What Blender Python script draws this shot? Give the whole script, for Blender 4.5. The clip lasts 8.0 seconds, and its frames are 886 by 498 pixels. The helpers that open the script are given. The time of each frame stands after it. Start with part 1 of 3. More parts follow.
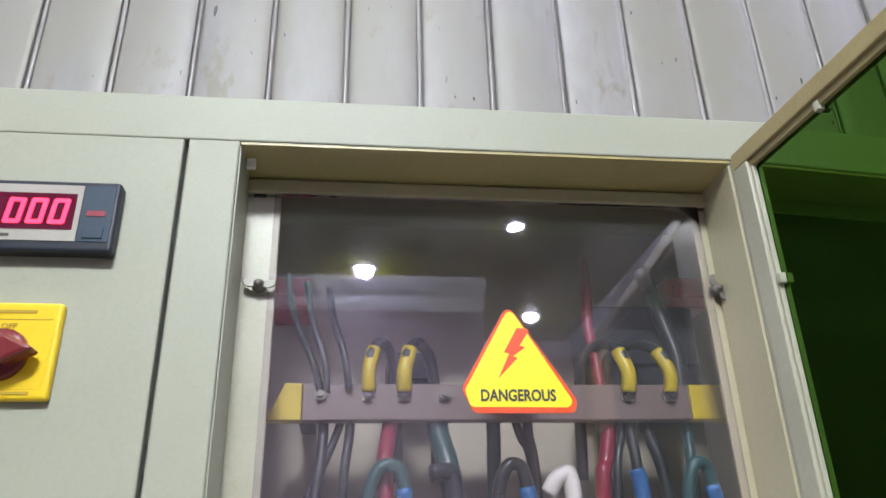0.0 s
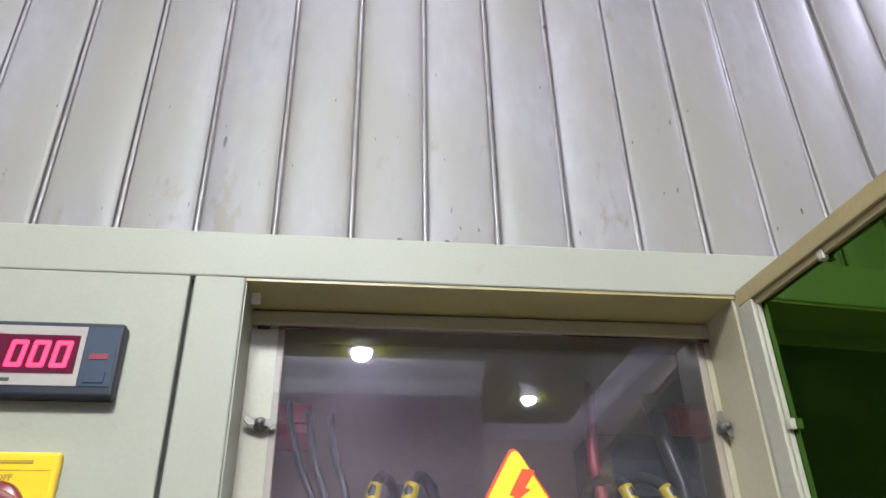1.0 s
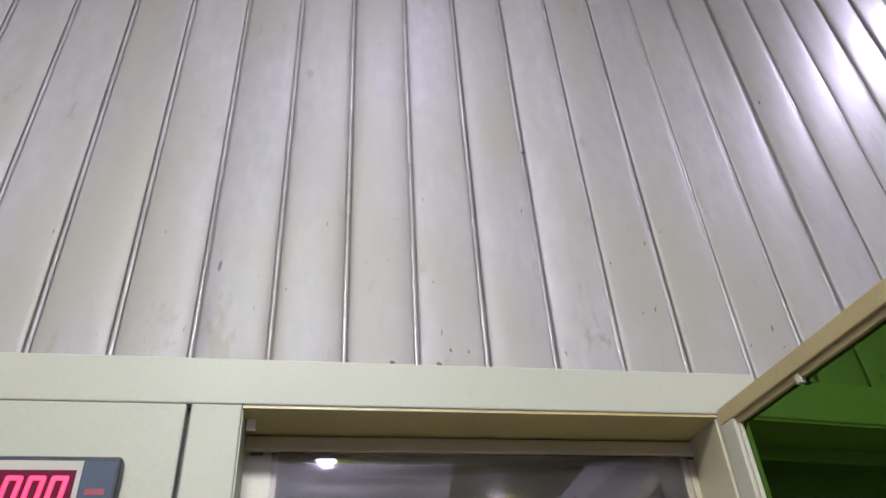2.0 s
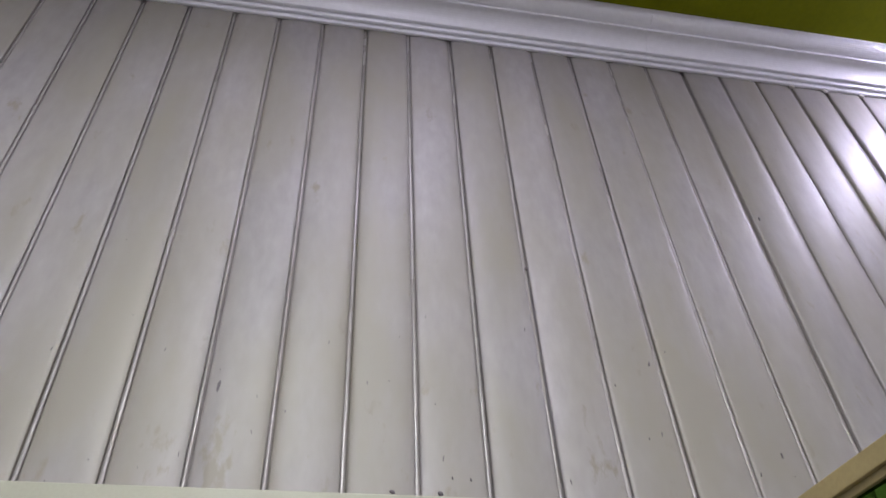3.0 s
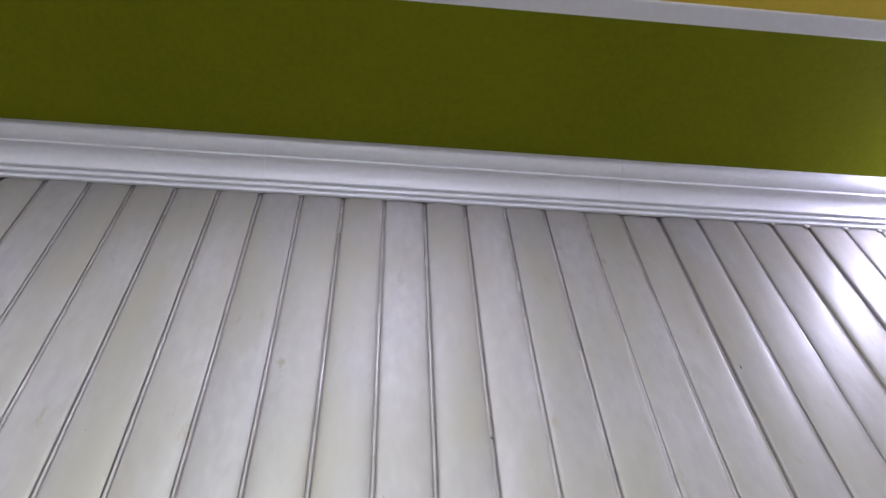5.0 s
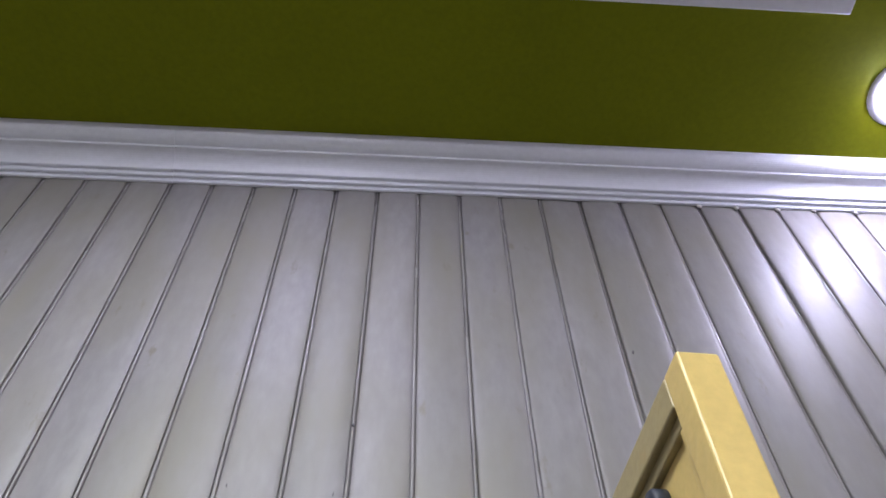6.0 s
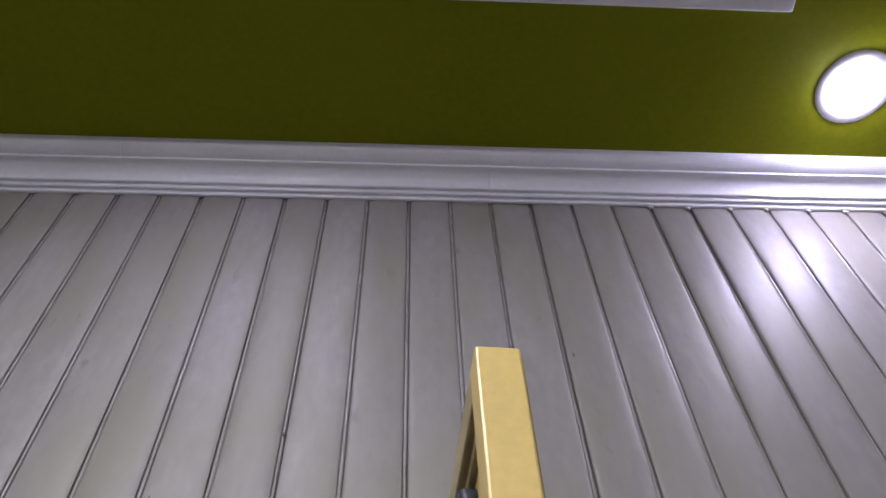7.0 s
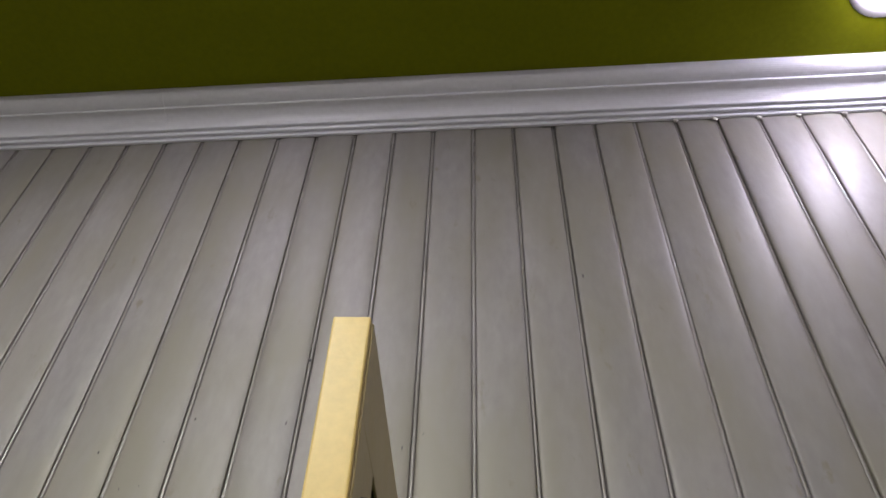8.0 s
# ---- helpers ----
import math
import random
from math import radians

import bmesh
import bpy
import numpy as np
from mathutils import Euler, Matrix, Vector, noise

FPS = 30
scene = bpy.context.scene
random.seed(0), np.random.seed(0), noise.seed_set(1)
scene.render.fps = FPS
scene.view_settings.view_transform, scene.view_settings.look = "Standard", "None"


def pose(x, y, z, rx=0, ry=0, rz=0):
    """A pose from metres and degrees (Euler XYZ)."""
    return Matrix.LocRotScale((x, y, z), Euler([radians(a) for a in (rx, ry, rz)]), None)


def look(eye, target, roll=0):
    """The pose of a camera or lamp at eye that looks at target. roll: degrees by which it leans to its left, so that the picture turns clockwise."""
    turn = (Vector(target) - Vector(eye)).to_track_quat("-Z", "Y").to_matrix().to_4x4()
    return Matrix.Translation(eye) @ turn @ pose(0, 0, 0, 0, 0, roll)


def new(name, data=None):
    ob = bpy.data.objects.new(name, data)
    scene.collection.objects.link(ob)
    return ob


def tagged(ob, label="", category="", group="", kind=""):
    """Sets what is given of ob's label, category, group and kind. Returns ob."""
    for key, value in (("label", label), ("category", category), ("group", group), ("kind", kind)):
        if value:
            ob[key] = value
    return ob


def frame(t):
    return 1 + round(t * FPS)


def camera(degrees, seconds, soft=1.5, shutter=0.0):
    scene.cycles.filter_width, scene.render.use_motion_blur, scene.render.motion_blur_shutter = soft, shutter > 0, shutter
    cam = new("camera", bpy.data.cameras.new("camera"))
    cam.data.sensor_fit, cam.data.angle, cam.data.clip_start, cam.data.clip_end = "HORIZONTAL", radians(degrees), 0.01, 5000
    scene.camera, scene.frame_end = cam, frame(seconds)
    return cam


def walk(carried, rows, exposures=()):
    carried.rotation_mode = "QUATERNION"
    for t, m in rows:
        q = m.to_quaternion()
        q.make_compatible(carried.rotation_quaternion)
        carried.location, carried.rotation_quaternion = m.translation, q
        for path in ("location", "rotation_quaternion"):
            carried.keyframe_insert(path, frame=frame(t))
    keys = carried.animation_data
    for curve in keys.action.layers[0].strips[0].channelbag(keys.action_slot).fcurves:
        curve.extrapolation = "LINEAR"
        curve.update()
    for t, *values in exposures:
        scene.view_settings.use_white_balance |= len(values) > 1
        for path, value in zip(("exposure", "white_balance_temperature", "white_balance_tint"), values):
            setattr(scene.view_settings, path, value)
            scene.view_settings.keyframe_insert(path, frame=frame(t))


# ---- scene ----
cam = camera(61.5, 8.0, soft=1.6)
PATH = [
    (0, (0.236, -0.459, 1.527), (0.463, 1.347, 2.356), -1.6),
    (0.5, (0.236, -0.463, 1.548), (0.465, 1.289, 2.485), -1.6),
    (1, (0.229, -0.478, 1.569), (0.458, 1.242, 2.564), -1.3),
    (1.5, (0.208, -0.492, 1.573), (0.528, 1.15, 2.67), -4.1),
    (3, (0.196, -0.518, 1.603), (0.508, 0.902, 2.977), -3.5),
    (3.5, (0.185, -0.526, 1.614), (0.490, 0.795, 3.085), -4.95),
    (4, (0.182, -0.541, 1.619), (0.511, 0.665, 3.180), -6.56),
    (4.5, (0.198, -0.559, 1.622), (0.465, 0.606, 3.225), -6.0),
    (6, (0.436, -0.550, 1.626), (0.531, 0.639, 3.231), -1.42),
    (6.5, (0.457, -0.540, 1.626), (0.683, 0.592, 3.259), -6.62),
    (7, (0.501, -0.546, 1.627), (0.601, 0.623, 3.246), -2.82),
    (7.5, (0.563, -0.571, 1.620), (0.529, 0.682, 3.178), 0.43),
    (8, (0.585, -0.593, 1.610), (0.446, 0.765, 3.071), 2.31),
]
EXPOSURES = [(0.0, 0.18, 5950, 9), (0.5, 0.17, 5950, 9), (1.0, 0.22, 5980, 11), (1.5, 0.24, 6020, 14), (3.0, -0.36, 6300, 14), (3.5, -0.26, 6280, 12), (4.5, 0.13, 6200, 10),
             (6.0, -0.32, 5950, 13), (6.5, -0.60, 6000, 15), (7.0, -0.69, 6180, 16), (7.5, -0.88, 6350, 14), (8.0, -0.76, 6850, 8)]
walk(cam, [(t, look(eye, target, roll)) for t, eye, target, roll in PATH], EXPOSURES)

# ---- light ----
world = bpy.data.worlds.new("world")
scene.world = world
world.use_nodes = True
world.node_tree.nodes["Background"].inputs["Color"].default_value = (0.5, 0.55, 0.65, 1)
world.node_tree.nodes["Background"].inputs["Strength"].default_value = 0.02
LAMP_GLOW = 270.0
LAMP_COLOUR = (0.83, 0.77, 1.0)
FILL_GLOW = 175.0
FILL_COLOUR = (0.98, 0.99, 0.94)

# ---- sizes ----
PITCH = 0.056          # one board of the cladding
CEIL = 2.546
EAST, WEST, SOUTH = 22.5 * PITCH, -1.62, -2.75
PANEL_FRONT = -0.019
PANEL_TOP = 1.841


# ---- materials ----
def nodes_of(name):
    m = bpy.data.materials.new(name)
    m.use_nodes = True
    return m, m.node_tree, m.node_tree.nodes["Principled BSDF"]


def surface(name, colour, rough=0.5, metal=0.0, vary=0.12, scale=9.0, grain=140.0, bump=0.08, spec=0.5,
            tint=None, tint_scale=9.0, stain=None, stain_at=0.66, stain_scale=22.0, stretch=(1, 1, 1), island=0.0, dirt_line=None, gloss_vary=0.1):
    """A painted or plain surface: colour that varies at two scales, fine relief, and stains of another colour."""
    m, tree, bsdf = nodes_of(name)
    n, link = tree.nodes.new, tree.links.new
    geo = n("ShaderNodeNewGeometry")
    mapping = n("ShaderNodeMapping")
    mapping.inputs["Scale"].default_value = stretch
    link(geo.outputs["Position"], mapping.inputs["Vector"])
    big, fine = n("ShaderNodeTexNoise"), n("ShaderNodeTexNoise")
    big.inputs["Scale"].default_value, big.inputs["Detail"].default_value = scale, 5
    fine.inputs["Scale"].default_value, fine.inputs["Detail"].default_value = grain, 3
    for tex in (big, fine):
        link(mapping.outputs["Vector"], tex.inputs["Vector"])
    total = n("ShaderNodeMath")
    total.operation = "ADD"
    link(big.outputs["Fac"], total.inputs[0])
    link(fine.outputs["Fac"], total.inputs[1])
    spread = n("ShaderNodeMapRange")
    spread.inputs["From Min"].default_value, spread.inputs["From Max"].default_value = 0.6, 1.4
    spread.inputs["To Min"].default_value, spread.inputs["To Max"].default_value = 1 - vary, 1 + vary
    link(total.outputs[0], spread.inputs["Value"])
    level = spread.outputs["Result"]
    if island:
        info = n("ShaderNodeObjectInfo")
        each = n("ShaderNodeMapRange")
        each.inputs["To Min"].default_value, each.inputs["To Max"].default_value = 1 - island, 1 + island
        link(info.outputs["Random"], each.inputs["Value"])
        product = n("ShaderNodeMath")
        product.operation = "MULTIPLY"
        link(level, product.inputs[0])
        link(each.outputs["Result"], product.inputs[1])
        level = product.outputs[0]
    tone = n("ShaderNodeVectorMath")
    tone.operation = "SCALE"
    tone.inputs[0].default_value = colour
    link(level, tone.inputs["Scale"])
    result = tone.outputs["Vector"]
    if tint:
        cloud = n("ShaderNodeTexNoise")
        cloud.inputs["Scale"].default_value, cloud.inputs["Detail"].default_value = tint_scale, 6
        link(mapping.outputs["Vector"], cloud.inputs["Vector"])
        soft = n("ShaderNodeMapRange")
        soft.inputs["From Min"].default_value, soft.inputs["From Max"].default_value = 0.38, 0.64
        link(cloud.outputs["Fac"], soft.inputs["Value"])
        blend = n("ShaderNodeMix")
        blend.data_type = "RGBA"
        link(soft.outputs["Result"], blend.inputs[0])
        link(result, blend.inputs[6])
        blend.inputs[7].default_value = (*tint, 1)
        result = blend.outputs[2]
    if stain:
        blot = n("ShaderNodeTexNoise")
        blot.inputs["Scale"].default_value, blot.inputs["Detail"].default_value = stain_scale, 8
        blot.inputs["Roughness"].default_value = 0.65
        link(mapping.outputs["Vector"], blot.inputs["Vector"])
        edge = n("ShaderNodeMapRange")
        edge.inputs["From Min"].default_value, edge.inputs["From Max"].default_value = stain_at, stain_at + 0.07
        amount = blot.outputs["Fac"]
        if dirt_line:
            axes = n("ShaderNodeSeparateXYZ")
            link(geo.outputs["Position"], axes.inputs["Vector"])
            near = n("ShaderNodeMapRange")
            near.inputs["From Min"].default_value, near.inputs["From Max"].default_value = dirt_line, dirt_line + 0.14
            near.inputs["To Min"].default_value, near.inputs["To Max"].default_value = 0.05, 0.0
            link(axes.outputs["Z"], near.inputs["Value"])
            more = n("ShaderNodeMath")
            more.operation = "ADD"
            link(amount, more.inputs[0])
            link(near.outputs["Result"], more.inputs[1])
            amount = more.outputs[0]
        link(amount, edge.inputs["Value"])
        mix = n("ShaderNodeMix")
        mix.data_type = "RGBA"
        link(edge.outputs["Result"], mix.inputs[0])
        link(result, mix.inputs[6])
        mix.inputs[7].default_value = (*stain, 1)
        result = mix.outputs[2]
    link(result, bsdf.inputs["Base Color"])
    gloss = n("ShaderNodeMapRange")
    gloss.inputs["To Min"].default_value, gloss.inputs["To Max"].default_value = max(rough - gloss_vary, 0.02), min(rough + gloss_vary, 1)
    link(big.outputs["Fac"], gloss.inputs["Value"])
    link(gloss.outputs["Result"], bsdf.inputs["Roughness"])
    bsdf.inputs["Metallic"].default_value = metal
    bsdf.inputs["Specular IOR Level"].default_value = spec
    if bump:
        relief = n("ShaderNodeBump")
        relief.inputs["Strength"].default_value, relief.inputs["Distance"].default_value = bump, 0.002
        link(total.outputs[0], relief.inputs["Height"])
        link(relief.outputs["Normal"], bsdf.inputs["Normal"])
    return m


def glowing(name, colour, strength):
    m, tree, bsdf = nodes_of(name)
    bsdf.inputs["Base Color"].default_value = (*colour, 1)
    bsdf.inputs["Emission Color"].default_value = (*colour, 1)
    bsdf.inputs["Emission Strength"].default_value = strength
    return m


def clear_sheet(name, colour, rough, haze):
    """Clear thin plastic: it lets light straight through, with a Fresnel gloss and a faint film of painted haze for
    glare.
    """
    m, tree, bsdf = nodes_of(name)
    n, link = tree.nodes.new, tree.links.new
    tree.nodes.remove(bsdf)
    clear, gloss, film = n("ShaderNodeBsdfTransparent"), n("ShaderNodeBsdfGlossy"), n("ShaderNodeBsdfDiffuse")
    clear.inputs["Color"].default_value = (*colour, 1)
    gloss.inputs["Roughness"].default_value = rough
    film.inputs["Color"].default_value = (0.6, 0.56, 0.6, 1)
    geo, film_noise, spread = n("ShaderNodeNewGeometry"), n("ShaderNodeTexNoise"), n("ShaderNodeMapRange")
    film_noise.inputs["Scale"].default_value, film_noise.inputs["Detail"].default_value = 14, 6
    link(geo.outputs["Position"], film_noise.inputs["Vector"])
    spread.inputs["From Min"].default_value, spread.inputs["From Max"].default_value = 0.3, 0.75
    spread.inputs["To Min"].default_value, spread.inputs["To Max"].default_value = haze * 0.4, haze * 1.8
    link(film_noise.outputs["Fac"], spread.inputs["Value"])
    fresnel = n("ShaderNodeFresnel")
    fresnel.inputs["IOR"].default_value = 1.68
    hazed, shiny = n("ShaderNodeMixShader"), n("ShaderNodeMixShader")
    link(spread.outputs["Result"], hazed.inputs[0])
    link(clear.outputs[0], hazed.inputs[1])
    link(film.outputs[0], hazed.inputs[2])
    link(fresnel.outputs[0], shiny.inputs[0])
    link(hazed.outputs[0], shiny.inputs[1])
    link(gloss.outputs[0], shiny.inputs[2])
    link(shiny.outputs[0], tree.nodes["Material Output"].inputs["Surface"])
    return m


BOARD = surface("painted_board", (0.288, 0.276, 0.276), 0.50, vary=0.18, tint=(0.256, 0.242, 0.204), tint_scale=11, scale=9, grain=90, bump=0.14,
                stain=(0.226, 0.208, 0.174), stain_at=0.62, stain_scale=34, stretch=(1.0, 1.0, 0.4), island=0.09, dirt_line=PANEL_TOP)
# Bead tone lighter than the boards: some of its glint is in the colour.
BEAD = surface("glinting_bead", (0.305, 0.29, 0.282), 0.28, vary=0.25, scale=16, grain=90, bump=0.10, stretch=(1.0, 1.0, 0.3), stain=(0.25, 0.228, 0.195), stain_at=0.60)
SCUFF = surface("scuff", (0.10, 0.09, 0.10), 0.6, vary=0.3)
CAULK = surface("caulk", (0.72, 0.70, 0.66), 0.45, vary=0.15, scale=60)
PLASTER = surface("white_plaster", (0.83, 0.85, 0.90), 0.32, vary=0.05, scale=14, bump=0.06)
GREEN_CEILING = surface("olive_paint", (0.190, 0.210, 0.006), 0.6, vary=0.12, scale=3, bump=0.05, spec=0.06)
YELLOW_CEILING = surface("yellow_paint", (0.68, 0.52, 0.04), 0.45, vary=0.08, scale=4, bump=0.05)
DARK_WALL = surface("dark_wall", (0.125, 0.090, 0.130), 0.5, vary=0.15, scale=3)
TAN_WALL = surface("tan_wall", (0.50, 0.40, 0.33), 0.5, vary=0.12, scale=3)
WALL_PAINT = surface("wall_paint", (0.45, 0.43, 0.42), 0.55, vary=0.1, scale=3)
FLOOR_TILE = surface("floor_tile", (0.38, 0.36, 0.33), 0.35, vary=0.12, scale=5)
ENAMEL = surface("cream_enamel", (0.345, 0.350, 0.275), 0.48, vary=0.05, scale=12, grain=420, bump=0.025, spec=0.35,
                 stain=(0.31, 0.30, 0.225), stain_at=0.66, stain_scale=14)
YELLOW_ENAMEL = surface("yellow_cream_enamel", (0.61, 0.45, 0.150), 0.40, vary=0.10, scale=30, grain=300, bump=0.08,
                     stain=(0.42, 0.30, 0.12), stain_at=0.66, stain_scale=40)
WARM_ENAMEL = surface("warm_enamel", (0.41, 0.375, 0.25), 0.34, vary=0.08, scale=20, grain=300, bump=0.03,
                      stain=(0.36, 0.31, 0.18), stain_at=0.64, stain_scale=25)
PALE_ENAMEL = surface("pale_enamel", (0.40, 0.385, 0.295), 0.34, vary=0.08, scale=20, grain=300, bump=0.03,
                      stain=(0.37, 0.34, 0.24), stain_at=0.64, stain_scale=25)
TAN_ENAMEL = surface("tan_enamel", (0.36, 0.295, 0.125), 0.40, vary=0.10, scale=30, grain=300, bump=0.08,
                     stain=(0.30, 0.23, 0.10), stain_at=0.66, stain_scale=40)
# Darker than the free stile's paint: the rail's shade is in this colour.
RAIL_SHADE = surface("shaded_rail_enamel", (0.335, 0.272, 0.125), 0.40, vary=0.10, scale=30, grain=300, bump=0.08,
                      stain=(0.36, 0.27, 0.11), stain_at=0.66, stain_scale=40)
GAP = surface("gap_shade_dark", (0.05, 0.05, 0.05), 0.7)
GREEN_SHEET = surface("green_acrylic", (0.066, 0.160, 0.018), 0.03, metal=0.93, vary=0.06, scale=3, bump=0.0, gloss_vary=0.01)
CLEAR = clear_sheet("clear_acrylic", (0.90, 0.87, 0.89), 0.02, 0.026)
BACK_PLATE = surface("mounting_plate", (0.49, 0.45, 0.36), 0.5, vary=0.10, scale=10)
BLACK_PLASTIC = surface("black_plastic", (0.022, 0.026, 0.036), 0.45, vary=0.15, scale=40, spec=0.3)
BLUE_PLASTIC = surface("blue_key", (0.010, 0.030, 0.056), 0.55, vary=0.1)
SILVER = surface("silver_faceplate", (0.36, 0.33, 0.29), 0.4, metal=0.0, vary=0.06)
DISPLAY = surface("dark_red_window", (0.10, 0.01, 0.03), 0.15, vary=0.05, bump=0.0)
DIGIT = glowing("red_digit", (1.0, 0.02, 0.07), 2.6)
RED_INK = surface("red_ink", (0.22, 0.012, 0.03), 0.5)
DARK_INK = surface("dark_ink", (0.05, 0.05, 0.04), 0.5)
OCHRE_INK = surface("ochre_ink", (0.42, 0.28, 0.02), 0.5)
SWITCH_YELLOW = surface("switch_yellow", (0.80, 0.55, 0.015), 0.35, vary=0.05)
SWITCH_RED = surface("switch_red", (0.17, 0.022, 0.024), 0.28, vary=0.08)
STICKER_YELLOW = surface("sticker_yellow", (0.95, 0.78, 0.02), 0.35, vary=0.03)
STICKER_RED = surface("sticker_red", (0.78, 0.09, 0.02), 0.35, vary=0.05)
STEEL = surface("dull_steel", (0.20, 0.19, 0.17), 0.5, metal=0.75, vary=0.2, scale=200)
BRASS = surface("tinned_copper", (0.62, 0.50, 0.38), 0.30, metal=0.8, vary=0.2, scale=200)
BUS_BROWN = surface("brown_laminate", (0.19, 0.145, 0.135), 0.42, vary=0.08, scale=20)
YELLOW_TAPE = surface("yellow_tape", (0.62, 0.48, 0.02), 0.4, vary=0.08)
BLACK_CABLE = surface("black_cable", (0.025, 0.03, 0.035), 0.4, vary=0.15)
TEAL_CABLE = surface("teal_cable", (0.03, 0.09, 0.09), 0.4, vary=0.15)
BLUE_SLEEVE = surface("blue_sleeve", (0.03, 0.14, 0.36), 0.4, vary=0.1)
RED_CABLE = surface("crimson_cable", (0.25, 0.015, 0.045), 0.4, vary=0.1)
WHITE_SLEEVE = surface("white_sleeve", (0.72, 0.71, 0.64), 0.45, vary=0.05)
RED_PLASTIC = surface("red_plastic", (0.72, 0.02, 0.06), 0.4, vary=0.06)
LAMP_WHITE = surface("lamp_housing", (0.75, 0.76, 0.78), 0.4, vary=0.03)
LAMP_LIGHT = glowing("lamp_light", LAMP_COLOUR, LAMP_GLOW)
FILL_LIGHT = glowing("fill_light", FILL_COLOUR, FILL_GLOW)


# ---- mesh helpers ----
def mesh_of(bm, name, material, smooth=False):
    me = bpy.data.meshes.new(name)
    bmesh.ops.recalc_face_normals(bm, faces=bm.faces)
    bm.to_mesh(me)
    bm.free()
    me.materials.append(material)
    for p in me.polygons:
        p.use_smooth = smooth
    return me


def part(name, bm, material, parent=None, label="", smooth=False):
    ob = new(name, mesh_of(bm, name, material, smooth))
    if parent:
        ob.parent = parent
    if label:
        ob["label"] = label
    return ob


def group_at(name, x, y, z):
    ob = new(name)
    ob.empty_display_size = 0.02
    ob.location = (0, 0, 0)
    return ob


def box(x0, x1, y0, y1, z0, z1, bevel=0.0, segments=2, bm=None):
    own = bmesh.new()
    bmesh.ops.create_cube(own, size=1.0)
    for v in own.verts:
        v.co = ((x0 + x1) / 2 + v.co.x * (x1 - x0), (y0 + y1) / 2 + v.co.y * (y1 - y0), (z0 + z1) / 2 + v.co.z * (z1 - z0))
    if bevel:
        bmesh.ops.bevel(own, geom=own.edges[:], offset=bevel, segments=segments, affect="EDGES", profile=0.5)
    if bm is None:
        return own
    return merge(bm, own)


def merge(bm, other):
    me = bpy.data.meshes.new("joined")
    other.to_mesh(me)
    other.free()
    bm.from_mesh(me)
    bpy.data.meshes.remove(me)
    return bm


def prism(outline, y0, y1, bevel=0.0):
    """A plate with an outline in x and z, from y0 to y1."""
    bm = bmesh.new()
    face = bm.faces.new([bm.verts.new((x, y0, z)) for x, z in outline])
    out = bmesh.ops.extrude_face_region(bm, geom=[face])
    for v in out["geom"]:
        if isinstance(v, bmesh.types.BMVert):
            v.co.y = y1
    if bevel:
        bmesh.ops.bevel(bm, geom=bm.edges[:], offset=bevel, segments=2, affect="EDGES", profile=0.5)
    return bm


def turned(profile, centre, axis, steps=24):
    """A turned body: profile rows of (radius, distance along the axis) from centre."""
    bm = bmesh.new()
    way = Vector(axis).normalized()
    side = way.orthogonal().normalized()
    other = way.cross(side)
    rings = []
    for r, d in profile:
        at = Vector(centre) + way * d
        rings.append([bm.verts.new(at + (side * math.cos(a) + other * math.sin(a)) * max(r, 1e-5))
                      for a in (2 * math.pi * k / steps for k in range(steps))])
    for a, b in zip(rings, rings[1:]):
        for k in range(steps):
            bm.faces.new((a[k], a[(k + 1) % steps], b[(k + 1) % steps], b[k]))
    bm.faces.new(rings[0])
    bm.faces.new(rings[-1][::-1])
    return bm


def smooth_path(points, steps=6):
    pts = [Vector(p) for p in points]
    pts = [2 * pts[0] - pts[1]] + pts + [2 * pts[-1] - pts[-2]]
    out = []
    for a, b, c, d in zip(pts, pts[1:], pts[2:], pts[3:]):
        for k in range(steps):
            t = k / steps
            out.append(0.5 * (2 * b + (c - a) * t + (2 * a - 5 * b + 4 * c - d) * t * t + (3 * b - a - 3 * c + d) * t ** 3))
    return out + [pts[-2]]


def tube(points, radius, steps=12):
    path = smooth_path(points)
    bm = bmesh.new()
    rings = []
    side = None
    for k, p in enumerate(path):
        way = (path[min(k + 1, len(path) - 1)] - path[max(k - 1, 0)]).normalized()
        side = (way.orthogonal() if side is None else side - way * side.dot(way)).normalized()
        other = way.cross(side)
        rings.append([bm.verts.new(p + (side * math.cos(a) + other * math.sin(a)) * radius)
                      for a in (2 * math.pi * j / steps for j in range(steps))])
    for a, b in zip(rings, rings[1:]):
        for j in range(steps):
            bm.faces.new((a[j], a[(j + 1) % steps], b[(j + 1) % steps], b[j]))
    bm.faces.new(rings[0])
    bm.faces.new(rings[-1][::-1])
    return bm


